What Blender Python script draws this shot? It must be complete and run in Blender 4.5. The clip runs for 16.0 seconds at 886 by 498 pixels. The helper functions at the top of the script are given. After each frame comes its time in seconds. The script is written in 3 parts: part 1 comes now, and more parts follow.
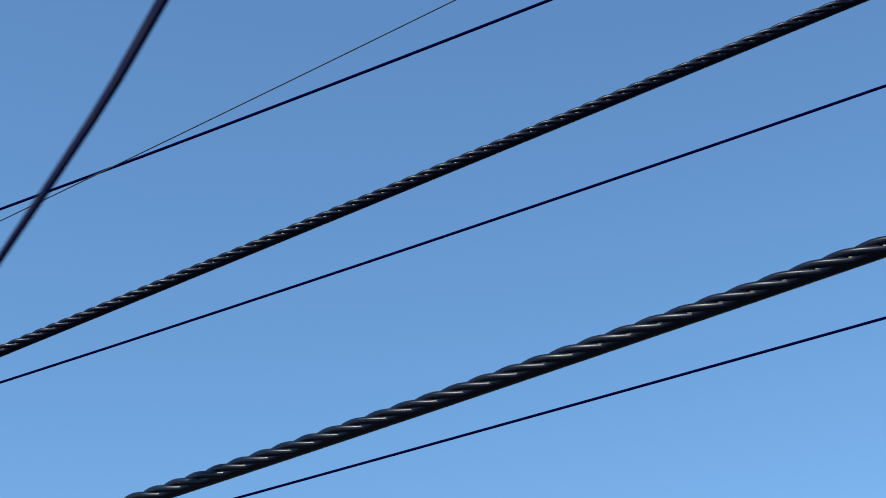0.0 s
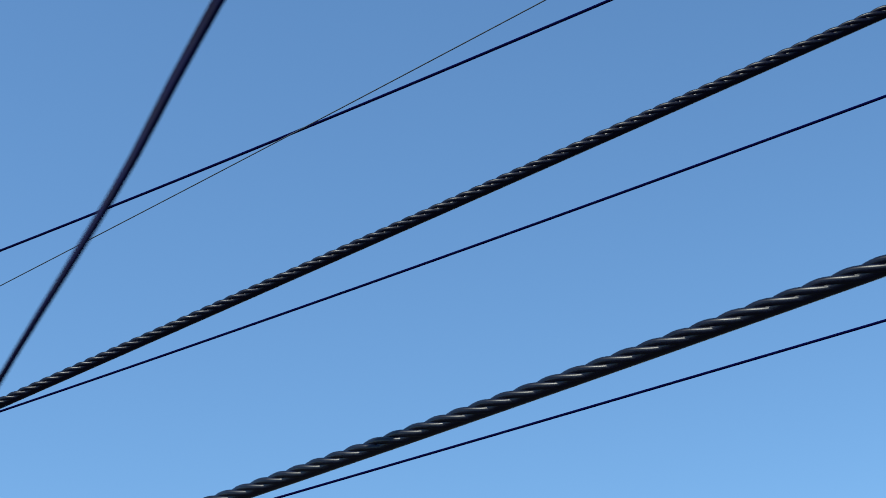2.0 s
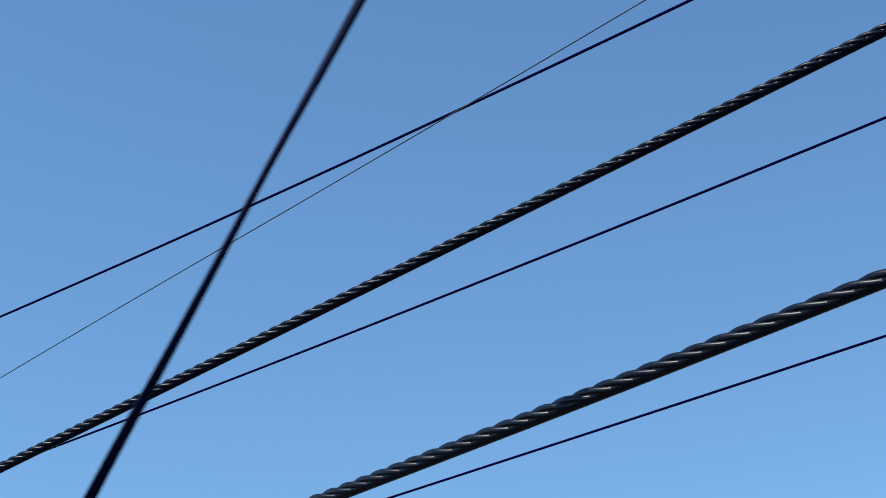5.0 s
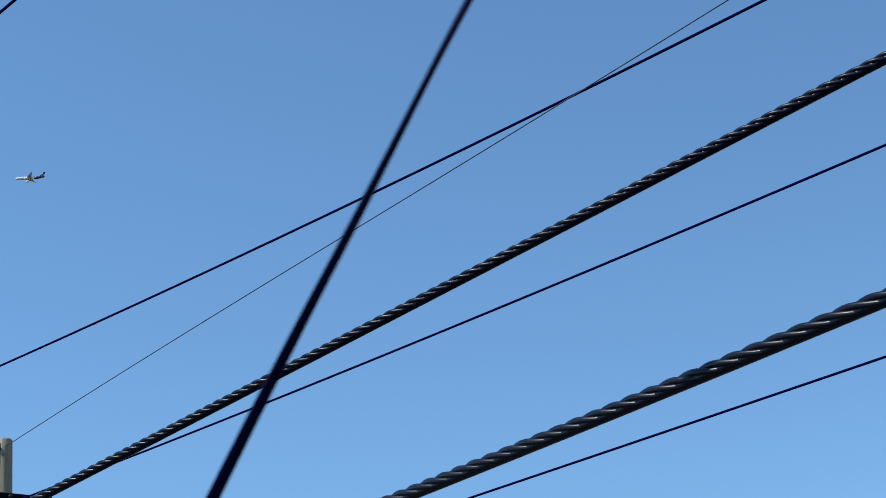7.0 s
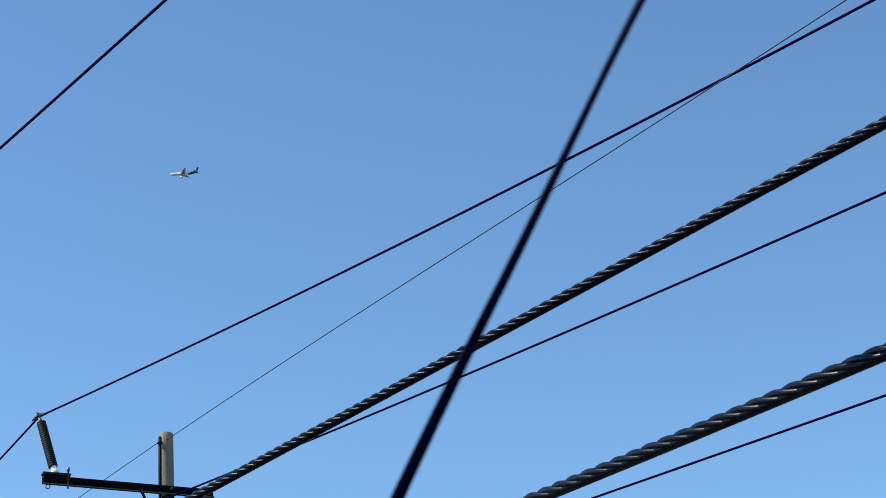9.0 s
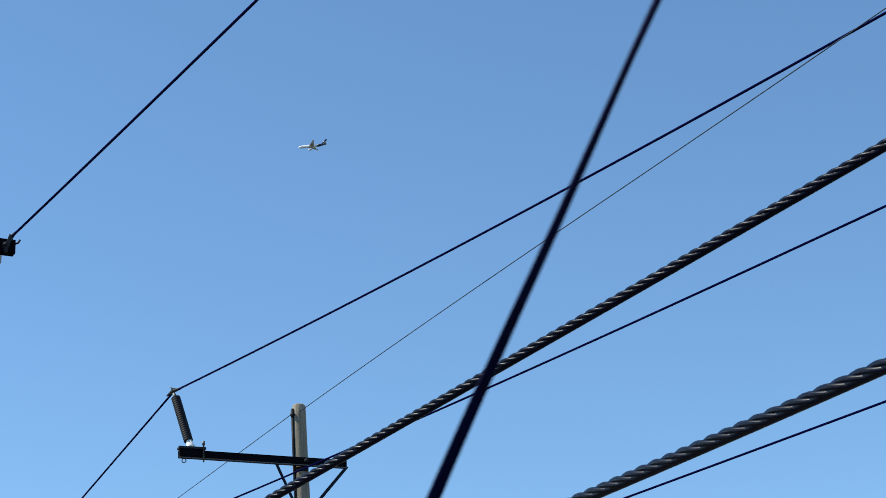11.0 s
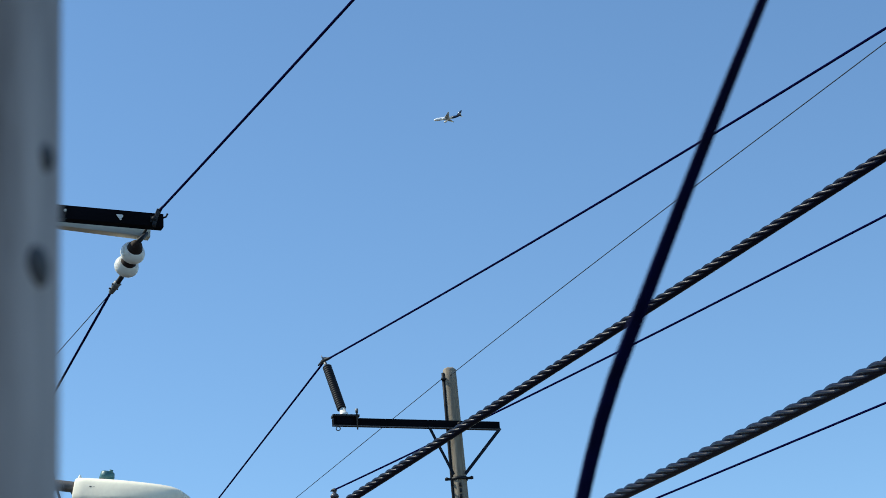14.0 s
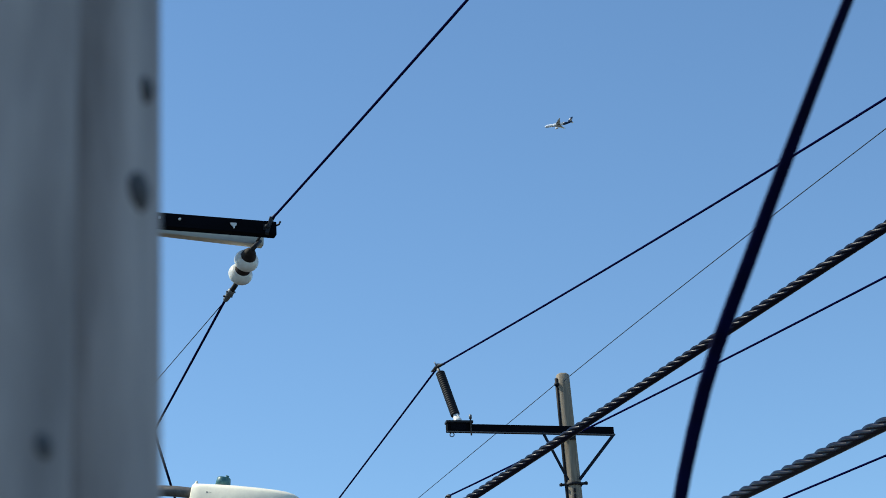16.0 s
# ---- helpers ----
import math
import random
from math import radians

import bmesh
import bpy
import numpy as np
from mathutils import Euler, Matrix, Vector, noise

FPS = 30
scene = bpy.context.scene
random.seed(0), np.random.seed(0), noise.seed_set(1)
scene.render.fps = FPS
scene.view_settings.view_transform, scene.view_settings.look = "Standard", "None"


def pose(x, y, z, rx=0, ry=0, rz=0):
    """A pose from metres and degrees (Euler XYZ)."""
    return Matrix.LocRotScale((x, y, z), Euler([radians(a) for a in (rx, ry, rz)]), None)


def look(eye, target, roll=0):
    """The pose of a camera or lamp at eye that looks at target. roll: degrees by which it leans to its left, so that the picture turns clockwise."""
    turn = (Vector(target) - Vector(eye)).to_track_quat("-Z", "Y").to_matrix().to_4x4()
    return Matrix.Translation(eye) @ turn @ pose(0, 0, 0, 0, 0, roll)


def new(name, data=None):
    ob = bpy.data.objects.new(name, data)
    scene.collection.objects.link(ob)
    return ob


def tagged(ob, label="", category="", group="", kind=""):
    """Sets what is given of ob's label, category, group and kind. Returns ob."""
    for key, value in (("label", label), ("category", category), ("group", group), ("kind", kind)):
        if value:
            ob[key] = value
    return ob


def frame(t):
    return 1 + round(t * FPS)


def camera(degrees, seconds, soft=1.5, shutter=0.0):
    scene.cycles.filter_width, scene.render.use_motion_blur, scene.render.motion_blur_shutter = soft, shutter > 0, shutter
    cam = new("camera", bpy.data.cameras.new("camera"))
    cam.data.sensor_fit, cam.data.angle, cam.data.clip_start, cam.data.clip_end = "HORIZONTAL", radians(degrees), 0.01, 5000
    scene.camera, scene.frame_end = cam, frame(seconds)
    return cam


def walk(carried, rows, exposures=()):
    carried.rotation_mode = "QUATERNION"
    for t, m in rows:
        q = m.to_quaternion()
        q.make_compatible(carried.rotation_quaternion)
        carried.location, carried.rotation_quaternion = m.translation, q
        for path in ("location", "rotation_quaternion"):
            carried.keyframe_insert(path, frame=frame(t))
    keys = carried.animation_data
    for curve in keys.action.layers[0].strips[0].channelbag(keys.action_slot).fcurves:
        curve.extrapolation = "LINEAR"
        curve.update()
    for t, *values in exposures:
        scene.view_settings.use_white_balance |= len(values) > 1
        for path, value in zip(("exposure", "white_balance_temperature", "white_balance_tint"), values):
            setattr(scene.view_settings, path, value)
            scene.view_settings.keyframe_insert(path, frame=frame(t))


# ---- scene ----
cam = camera(25.0, 16.0, soft=0.85)
cam.data.dof.use_dof = True
cam.data.dof.focus_distance = 22.0
cam.data.dof.aperture_fstop = 26.0
walk(cam, [
    (0, pose(-0.0062, -0.0803, 1.9030, 113.827, 4.167, -27.499)),
    (0.5, pose(0.1220, -0.1614, 1.9726, 113.446, 3.870, -25.230)),
    (1, pose(0.0837, -0.1130, 1.9739, 113.336, 3.830, -23.767)),
    (1.5, pose(0.0309, -0.1189, 1.9642, 113.082, 3.557, -22.721)),
    (2, pose(0.0733, -0.1909, 1.9403, 112.685, 3.176, -21.615)),
    (2.5, pose(0.0846, -0.1772, 1.9256, 112.520, 3.043, -20.953)),
    (3, pose(0.0319, -0.1139, 1.8981, 112.431, 3.076, -20.087)),
    (3.5, pose(0.0138, -0.0256, 1.8577, 112.586, 3.136, -19.081)),
    (4, pose(0.0860, -0.0577, 1.9110, 112.540, 3.251, -17.971)),
    (6.5, pose(-0.0005, -0.0192, 1.8313, 112.682, 3.200, -14.135)),
    (7, pose(0.0232, -0.0375, 1.8258, 112.537, 3.030, -12.940)),
    (7.5, pose(0.0383, -0.0697, 1.8444, 112.450, 2.947, -11.734)),
    (8, pose(0.0394, -0.0768, 1.8848, 112.341, 2.932, -10.482)),
    (8.5, pose(0.0107, -0.0098, 1.8505, 112.428, 2.723, -9.432)),
    (11, pose(0.0728, -0.0236, 1.8646, 111.610, 2.601, -4.401)),
    (11.5, pose(0.0248, -0.0262, 1.8409, 111.385, 2.952, -3.272)),
    (12, pose(0.0298, 0.0001, 1.8281, 111.183, 3.329, -2.212)),
    (12.5, pose(0.0432, -0.0593, 1.7743, 111.074, 3.498, -1.468)),
    (13, pose(0.0186, 0.0574, 1.7925, 110.998, 3.785, -0.890)),
    (13.5, pose(0.0124, 0.1343, 1.8085, 110.966, 3.957, -0.258)),
    (14, pose(0.0300, 0.0555, 1.7766, 110.981, 3.687, 0.357)),
    (14.5, pose(0.0431, 0.0289, 1.7552, 111.054, 3.508, 1.080)),
    (15, pose(0.0178, 0.1713, 1.8067, 111.075, 3.527, 1.870)),
    (15.5, pose(0.0195, 0.1261, 1.7848, 111.206, 3.285, 2.670)),
    (16, pose(0.0345, 0.0503, 1.7535, 111.380, 3.078, 3.578)),
], exposures=[(0.0, 0.12, 5870, -1), (4.0, 0.11, 5900, -1), (6.5, 0.10, 5950, -1), (8.5, 0.20, 6030, 0), (11.0, 0.21, 6160, 0), (14.5, 0.21, 6240, 0.5), (16.0, 0.16, 6260, 0.5)])

# ---- daylight ----
SUN_EL, SUN_AZ = 47.0, 272.0  # degrees; azimuth clockwise from +y
world = bpy.data.worlds.new("sky")
scene.world = world
world.use_nodes = True
wn = world.node_tree.nodes
sky = wn.new("ShaderNodeTexSky")
sky.sky_type = "NISHITA"
sky.sun_disc = False
sky.sun_elevation, sky.sun_rotation = radians(SUN_EL), radians(SUN_AZ)
sky.air_density, sky.dust_density, sky.ozone_density = 1.0, 0.0, 5.0
wn["Background"].inputs["Strength"].default_value = 0.15
world.node_tree.links.new(sky.outputs[0], wn["Background"].inputs["Color"])

sun_data = bpy.data.lights.new("sun", "SUN")
sun_data.energy, sun_data.angle, sun_data.color = 4.6, radians(0.53), (1.0, 0.90, 0.76)
sun = new("sun", sun_data)
to_sun = Vector((math.sin(radians(SUN_AZ)) * math.cos(radians(SUN_EL)), math.cos(radians(SUN_AZ)) * math.cos(radians(SUN_EL)), math.sin(radians(SUN_EL))))
sun.matrix_world = look(to_sun * 50, (0, 0, 0))


# ---- materials ----
def mat(name, base, rough=0.7, metal=0.0, vary=0.25, scale=6.0, stretch=(1, 1, 1), bump=0.15, fine=60.0, second=None, spec=0.4):
    """A surface with variation at two scales and a fine relief."""
    m = bpy.data.materials.new(name)
    m.use_nodes = True
    nt = m.node_tree
    b = nt.nodes["Principled BSDF"]
    b.inputs["Metallic"].default_value = metal
    b.inputs["Specular IOR Level"].default_value = spec
    co = nt.nodes.new("ShaderNodeTexCoord")
    mp = nt.nodes.new("ShaderNodeMapping")
    mp.inputs["Scale"].default_value = stretch
    nt.links.new(co.outputs["Object"], mp.inputs["Vector"])
    n1 = nt.nodes.new("ShaderNodeTexNoise")
    n1.inputs["Scale"].default_value, n1.inputs["Detail"].default_value = scale, 5
    n2 = nt.nodes.new("ShaderNodeTexNoise")
    n2.inputs["Scale"].default_value, n2.inputs["Detail"].default_value = fine, 4
    for n in (n1, n2):
        nt.links.new(mp.outputs[0], n.inputs["Vector"])
    mixn = nt.nodes.new("ShaderNodeMath")
    mixn.operation = "MULTIPLY_ADD"
    mixn.inputs[1].default_value, mixn.inputs[2].default_value = 0.45, 0.0
    nt.links.new(n2.outputs[0], mixn.inputs[0])
    addn = nt.nodes.new("ShaderNodeMath")
    addn.operation = "MULTIPLY_ADD"
    addn.inputs[1].default_value = 0.9
    nt.links.new(n1.outputs[0], addn.inputs[0])
    nt.links.new(mixn.outputs[0], addn.inputs[2])
    ramp = nt.nodes.new("ShaderNodeValToRGB")
    lo_c = second or tuple(c * (1 - vary) for c in base)
    hi_c = tuple(min(1, c * (1 + vary)) for c in base) if not second else base
    ramp.color_ramp.elements[0].position, ramp.color_ramp.elements[0].color = 0.42, (*lo_c, 1)
    ramp.color_ramp.elements[1].position, ramp.color_ramp.elements[1].color = 0.88, (*hi_c, 1)
    nt.links.new(addn.outputs[0], ramp.inputs[0])
    nt.links.new(ramp.outputs[0], b.inputs["Base Color"])
    rr = nt.nodes.new("ShaderNodeMapRange")
    rr.inputs[3].default_value, rr.inputs[4].default_value = max(0.05, rough - 0.12), min(1, rough + 0.12)
    nt.links.new(n1.outputs[0], rr.inputs[0])
    nt.links.new(rr.outputs[0], b.inputs["Roughness"])
    if bump:
        bp = nt.nodes.new("ShaderNodeBump")
        bp.inputs["Strength"].default_value, bp.inputs["Distance"].default_value = bump, 0.01
        nt.links.new(addn.outputs[0], bp.inputs["Height"])
        nt.links.new(bp.outputs[0], b.inputs["Normal"])
    return m


M_POLE = mat("weathered_pole_wood", (0.38, 0.32, 0.245), 0.9, vary=0.35, scale=17, spec=0.2, stretch=(1, 1, 0.06), bump=0.5, second=(0.17, 0.14, 0.105))
M_NEAR = mat("grey_pole_wood", (0.54, 0.475, 0.455), 0.9, vary=0.3, scale=13, fine=90, stretch=(1, 1, 0.22), bump=0.6, second=(0.14, 0.126, 0.126))
M_KNOT = mat("dark_knot", (0.10, 0.097, 0.103), 0.85, vary=0.3, scale=60, bump=0.2)
M_TAR = mat("dark_creosote_timber", (0.004, 0.004, 0.006), 0.8, spec=0.05, vary=0.5, scale=8, stretch=(0.2, 1, 1), bump=0.3)
M_PALE = mat("pale_crossarm_timber", (0.62, 0.55, 0.42), 0.8, vary=0.2, scale=8, stretch=(0.15, 1, 1), bump=0.3)
M_STEEL = mat("dull_galvanised_steel", (0.16, 0.165, 0.17), 0.55, 0.6, vary=0.3, scale=20, bump=0.1)
M_BRACE = mat("dark_brace_strap", (0.014, 0.018, 0.028), 0.7, 0.0, spec=0.1, vary=0.3, scale=20, bump=0.1)
M_IRON = mat("dark_iron_hardware", (0.012, 0.012, 0.015), 0.6, 0.2, vary=0.4, scale=25, bump=0.15)
M_RUBBER = mat("black_polymer", (0.008, 0.008, 0.011), 0.6, spec=0.2, vary=0.3, scale=20, bump=0.05)
M_PORC = mat("white_porcelain", (0.78, 0.77, 0.72), 0.22, vary=0.07, scale=12, bump=0.02, spec=0.5)
M_PIN = mat("rusty_pin_cement", (0.020, 0.012, 0.010), 0.8, vary=0.4, scale=40, bump=0.2)
M_WIRE = mat("dark_conductor", (0.0010, 0.0014, 0.040), 0.8, 0.0, spec=0.02, vary=0.3, scale=30, bump=0.05)
M_THIN = mat("weathered_wire", (0.022, 0.034, 0.055), 0.6, 0.3, vary=0.3, scale=30, bump=0.0)
M_JACKET = mat("black_cable_jacket", (0.0006, 0.0008, 0.010), 0.35, vary=0.35, scale=30, fine=150, bump=0.03, spec=0.17)
M_JACKET_THICK = mat("satin_black_cable_jacket", (0.0006, 0.0009, 0.009), 0.35, vary=0.35, scale=30, fine=150, bump=0.03, spec=0.24)
M_GLAZE = mat("grey_glazed_porcelain", (0.09, 0.09, 0.10), 0.3, vary=0.3, scale=25, bump=0.03)
M_DROP = mat("black_drop_jacket", (0.0012, 0.0020, 0.030), 0.7, spec=0.08, vary=0.3, scale=60, bump=0.05)
M_LAMP = mat("cream_lamp_paint", (0.95, 0.86, 0.69), 0.6, vary=0.08, scale=7, fine=40, bump=0.03)
M_PIPE = mat("aged_bracket_pipe", (0.13, 0.12, 0.115), 0.65, 0.4, vary=0.35, scale=18, bump=0.2)
M_CELL = mat("teal_photocell_plastic", (0.05, 0.15, 0.16), 0.45, vary=0.2, scale=25, bump=0.03)
M_LENS = mat("dusty_lamp_glass", (0.10, 0.10, 0.095), 0.2, vary=0.2, scale=15, bump=0.02)
M_WHITE = mat("white_aircraft_paint", (0.82, 0.83, 0.85), 0.3, vary=0.03, scale=0.3, fine=2, bump=0.0)
M_NAVY = mat("navy_aircraft_paint", (0.012, 0.03, 0.075), 0.3, vary=0.15, scale=0.3, fine=2, bump=0.0)
M_WING = mat("grey_aircraft_wing", (0.55, 0.57, 0.60), 0.4, vary=0.1, scale=0.3, fine=2, bump=0.0)
M_TAG = mat("worn_white_tag", (0.7, 0.7, 0.68), 0.5, vary=0.15, scale=30, bump=0.05)
M_GROUND = mat("street_ground", (0.062, 0.061, 0.060), 0.95, vary=0.4, scale=0.4, fine=9, bump=0.4, second=(0.035, 0.035, 0.035))


# ---- mesh helpers ----
def mesh_ob(name, verts, faces, material, parent=None, smooth=True, label=""):
    me = bpy.data.meshes.new(name)
    me.from_pydata([tuple(v) for v in verts], [], faces)
    me.materials.append(material)
    if smooth:
        me.polygons.foreach_set("use_smooth", [True] * len(me.polygons))
    me.update()
    ob = new(name, me)
    if parent:
        ob.parent = parent
    if label:
        ob["label"] = label
    return ob


def part(name, bm, material, parent, label="", smooth=False):
    me = bpy.data.meshes.new(name)
    bmesh.ops.recalc_face_normals(bm, faces=bm.faces)
    bm.to_mesh(me)
    bm.free()
    me.materials.append(material)
    if smooth:
        me.polygons.foreach_set("use_smooth", [True] * len(me.polygons))
    ob = new(name, me)
    ob.parent = parent
    if label:
        ob["label"] = label
    return ob


def empty(name, at, label, category, group=""):
    ob = new(name)
    ob.location = at
    ob.empty_display_size = 0.1
    return tagged(ob, label, category, group)


def sweep(path, radius, sides=8, caps=True):
    """Verts and faces of a tube along a list of points; radius is a number or one per point."""
    path = [Vector(p) for p in path]
    verts, faces = [], []
    ref = None
    for i, p in enumerate(path):
        d = (path[min(i + 1, len(path) - 1)] - path[max(i - 1, 0)]).normalized()
        if ref is None:
            ref = Vector((0, 0, 1)) if abs(d.z) < 0.9 else Vector((1, 0, 0))
        u = (ref - d * ref.dot(d)).normalized()
        ref = u
        v = d.cross(u)
        r = radius if isinstance(radius, (int, float)) else radius[i]
        for k in range(sides):
            a = 2 * math.pi * k / sides
            verts.append(p + (u * math.cos(a) + v * math.sin(a)) * r)
        if i:
            o = (i - 1) * sides
            for k in range(sides):
                k2 = (k + 1) % sides
                faces.append((o + k, o + k2, o + sides + k2, o + sides + k))
    if caps:
        n = len(verts)
        faces.append(tuple(range(sides - 1, -1, -1)))
        faces.append(tuple(range(n - sides, n)))
    return verts, faces


def tube(name, path, radius, material, parent=None, sides=8, label=""):
    v, f = sweep(path, radius, sides)
    if parent:
        o = parent.matrix_basis.translation
        v = [p - o for p in v]
    return mesh_ob(name, v, f, material, parent, label=label)


def lathe(profile, axis_from, axis_to, sides=20):
    """Turned solid: profile rows are (share of the axis, radius)."""
    a, b = Vector(axis_from), Vector(axis_to)
    d = (b - a).normalized()
    u = d.orthogonal().normalized()
    v = d.cross(u)
    verts, faces = [], []
    for i, (s, r) in enumerate(profile):
        c = a.lerp(b, s)
        for k in range(sides):
            t = 2 * math.pi * k / sides
            verts.append(c + (u * math.cos(t) + v * math.sin(t)) * max(r, 0.0005))
        if i:
            o = (i - 1) * sides
            for k in range(sides):
                k2 = (k + 1) % sides
                faces.append((o + k, o + k2, o + sides + k2, o + sides + k))
    n = len(verts)
    faces.append(tuple(range(sides - 1, -1, -1)))
    faces.append(tuple(range(n - sides, n)))
    return verts, faces


def turned(name, profile, a, b, material, parent, sides=20, label=""):
    v, f = lathe(profile, a, b, sides)
    o = parent.matrix_basis.translation if parent else Vector()
    return mesh_ob(name, [p - o for p in v], f, material, parent, label=label)


def beam(name, a, b, width, height, material, parent, bevel=0.006, label=""):
    """A bevelled bar from a to b; width level, height upright."""
    o = parent.matrix_basis.translation if parent else Vector()
    a, b = Vector(a) - o, Vector(b) - o
    d = (b - a)
    length = d.length
    x = d.normalized()
    up = Vector((0, 0, 1)) if abs(x.z) < 0.95 else Vector((0, 1, 0))
    y = up.cross(x).normalized()
    z = x.cross(y)
    m = Matrix((x, y, z)).transposed().to_4x4()
    m.translation = (a + b) / 2
    bm = bmesh.new()
    bmesh.ops.create_cube(bm, size=1)
    bmesh.ops.scale(bm, vec=(length, width, height), verts=bm.verts)
    bmesh.ops.bevel(bm, geom=bm.edges[:], offset=bevel, segments=2, affect="EDGES", profile=0.6)
    ob = part(name, bm, material, parent, label)
    ob.matrix_basis = m
    return ob


# ---- ground ----
def ground():
    n, half = 24, 2400.0
    verts, faces = [], []
    for j in range(n + 1):
        for i in range(n + 1):
            verts.append(((i / n * 2 - 1) * half, (j / n * 2 - 1) * half, 0.0))
    for j in range(n):
        for i in range(n):
            o = j * (n + 1) + i
            faces.append((o, o + 1, o + n + 2, o + n + 1))
    ob = mesh_ob("ground", verts, faces, M_GROUND, smooth=False)
    tagged(ob, "grey worn street ground reaching the horizon", "ground", kind="structure")


ground()

# ---- line wires ----
def on_line(phi, r, h, slope, sag, s):
    """A point s metres along a wire that hangs in an upright plane."""
    return Vector((-math.sin(phi) * r + math.cos(phi) * s, math.cos(phi) * r + math.sin(phi) * s, h + slope * s + sag * s * s))


def line_wire(name, line, s0, s1, radius, material, label, steps=60, sides=8, group="overhead wires", end=None):
    """A wire along its line; the last metres are drawn to the fixing at its end."""
    pull = Vector(end) - on_line(*line, s0) if end else Vector()
    path = []
    for i in range(steps + 1):
        s = s0 + (s1 - s0) * i / steps
        path.append(on_line(*line, s) + pull * max(0.0, 1 - (s - s0) / 9.0) ** 2)
    ob = tube(name, path, radius, material, sides=sides)
    return tagged(ob, label, "power line", group)


LINE_A = (-1.0318, 12.6572, 10.3976, 0.0417, 0.00185)
LINE_B = (-1.1474, 10.8842, 10.0689, 0.0297, 0.00080)
LINE_C = (-0.9912, 13.5825, 9.0926, 0.0543, 0.00129)
LINE_D = (-0.9662, 14.5056, 7.5544, 0.0407, 0.00030)
LINE_E = (-1.1207, 5.7207, 8.9587, 0.0027, 0.00111)
LINE_S1 = (-0.9188, 5.5267, 5.1850, 0.1375, 0.00040)
LINE_S2 = (-1.1663, 4.9013, 4.1334, 0.0121, 0.00217)


def s_of(line, p):
    return math.cos(line[0]) * p[0] + math.sin(line[0]) * p[1]


INS_TOP = Vector((-1.2206, 26.3900, 10.3122))
ARM_L, ARM_R = Vector((-1.1367, 26.1114, 9.3374)), Vector((1.1266, 26.8536, 9.3413))
INS_BASE = Vector((-0.9781, 26.1614, 9.4663))
POLE_TL, POLE_TR = Vector((0.3898, 26.7000, 10.1954)), Vector((0.5760, 26.7000, 10.1835))
BAND = Vector((0.5142, 26.8000, 8.6248))
POLE_BOT = Vector((0.5321, 26.7000, 8.3949))
TOP_AX = (POLE_TL + POLE_TR) / 2 + Vector((0.012, 0.10, 0))
POLE_B = TOP_AX + Vector((-0.01, -0.03, -0.10))
C_END = Vector((-1.1762, 26.4900, 8.5021))
E_END = Vector((-2.2950, 17.4335, 8.9741))
LEAN = (POLE_BOT.x - TOP_AX.x) / (TOP_AX.z - POLE_BOT.z)

line_wire("power_line", LINE_A, s_of(LINE_A, INS_TOP), 18, 0.0135, M_WIRE, "taut black conductor tied to the post insulator", end=INS_TOP)
line_wire("power_line", LINE_B, s_of(LINE_B, POLE_B), 18, 0.0055, M_THIN, "thin grey wire fixed to the pole top", end=POLE_B)
line_wire("power_line", LINE_C, s_of(LINE_C, C_END), 18, 0.0125, M_WIRE, "black conductor on the lower pin insulator", end=C_END)
line_wire("power_line", LINE_D, s_of(LINE_D, (0.80, 26.75)), 18, 0.0125, M_WIRE, "black conductor fixed to the side of the pole")
line_wire("power_line", LINE_E, s_of(LINE_E, E_END), 14, 0.0115, M_WIRE, "black conductor dead-ended on the double crossarm", end=E_END)


def onward(name, start, way, length, radius, material, label, drop=0.0):
    way = Vector(way).normalized()
    path = [Vector(start) + way * (length * i / 30) + Vector((0, 0, drop * (length * i / 30) * (length * i / 30 - length) * 0.5)) for i in range(31)]
    return tagged(tube(name, path, radius, material, sides=8), label, "power line", "overhead wires")


onward("power_line", INS_TOP, (-0.2986, 0.9544, 0), 70, 0.0140, M_WIRE, "black conductor running on from the post insulator")
onward("power_line", POLE_B + Vector((-0.105, 0, -0.03)), (-0.3737, 0.9276, 0), 70, 0.0055, M_THIN, "thin grey wire running on past the pole top")


# ---- twisted bundled cables ----
def twisted_cable(line, s0, s1, overall, lay, label, turn=1, strands=3, carrier=0.005, jacket=M_JACKET, steps_lay=16):
    r = overall * 0.225
    off = overall / 2 - r
    mid = on_line(*line, (s0 + s1) / 2)
    root = empty("twisted_cable", mid, label, "overhead cable", "twisted cables")
    n = int((s1 - s0) / lay * steps_lay)
    sides = 8
    for q in range(strands):
        path = []
        for i in range(n + 1):
            s = s0 + (s1 - s0) * i / n
            c = on_line(*line, s)
            d = Vector((math.cos(line[0]), math.sin(line[0]), line[3] + 2 * line[4] * s)).normalized()
            u = (Vector((0, 0, 1)) - d * d.z).normalized()
            v = d.cross(u)
            a = turn * 2 * math.pi * (s - s0) / lay + q * 2 * math.pi / strands + 0.25 * math.sin(s * 0.9)
            path.append(c + (u * math.cos(a) + v * math.sin(a)) * off)
        tube("strand", path, r, jacket, root, sides=sides)
    # straight carrier lashed along the underside
    path = []
    for i in range(int(s1 - s0) * 4 + 1):
        c = on_line(*line, s0 + i * 0.25)
        path.append(c - Vector((0, 0, carrier)))
    tube("carrier", path, overall / 2 - carrier + 0.0008, jacket, root, sides=14)
    return root


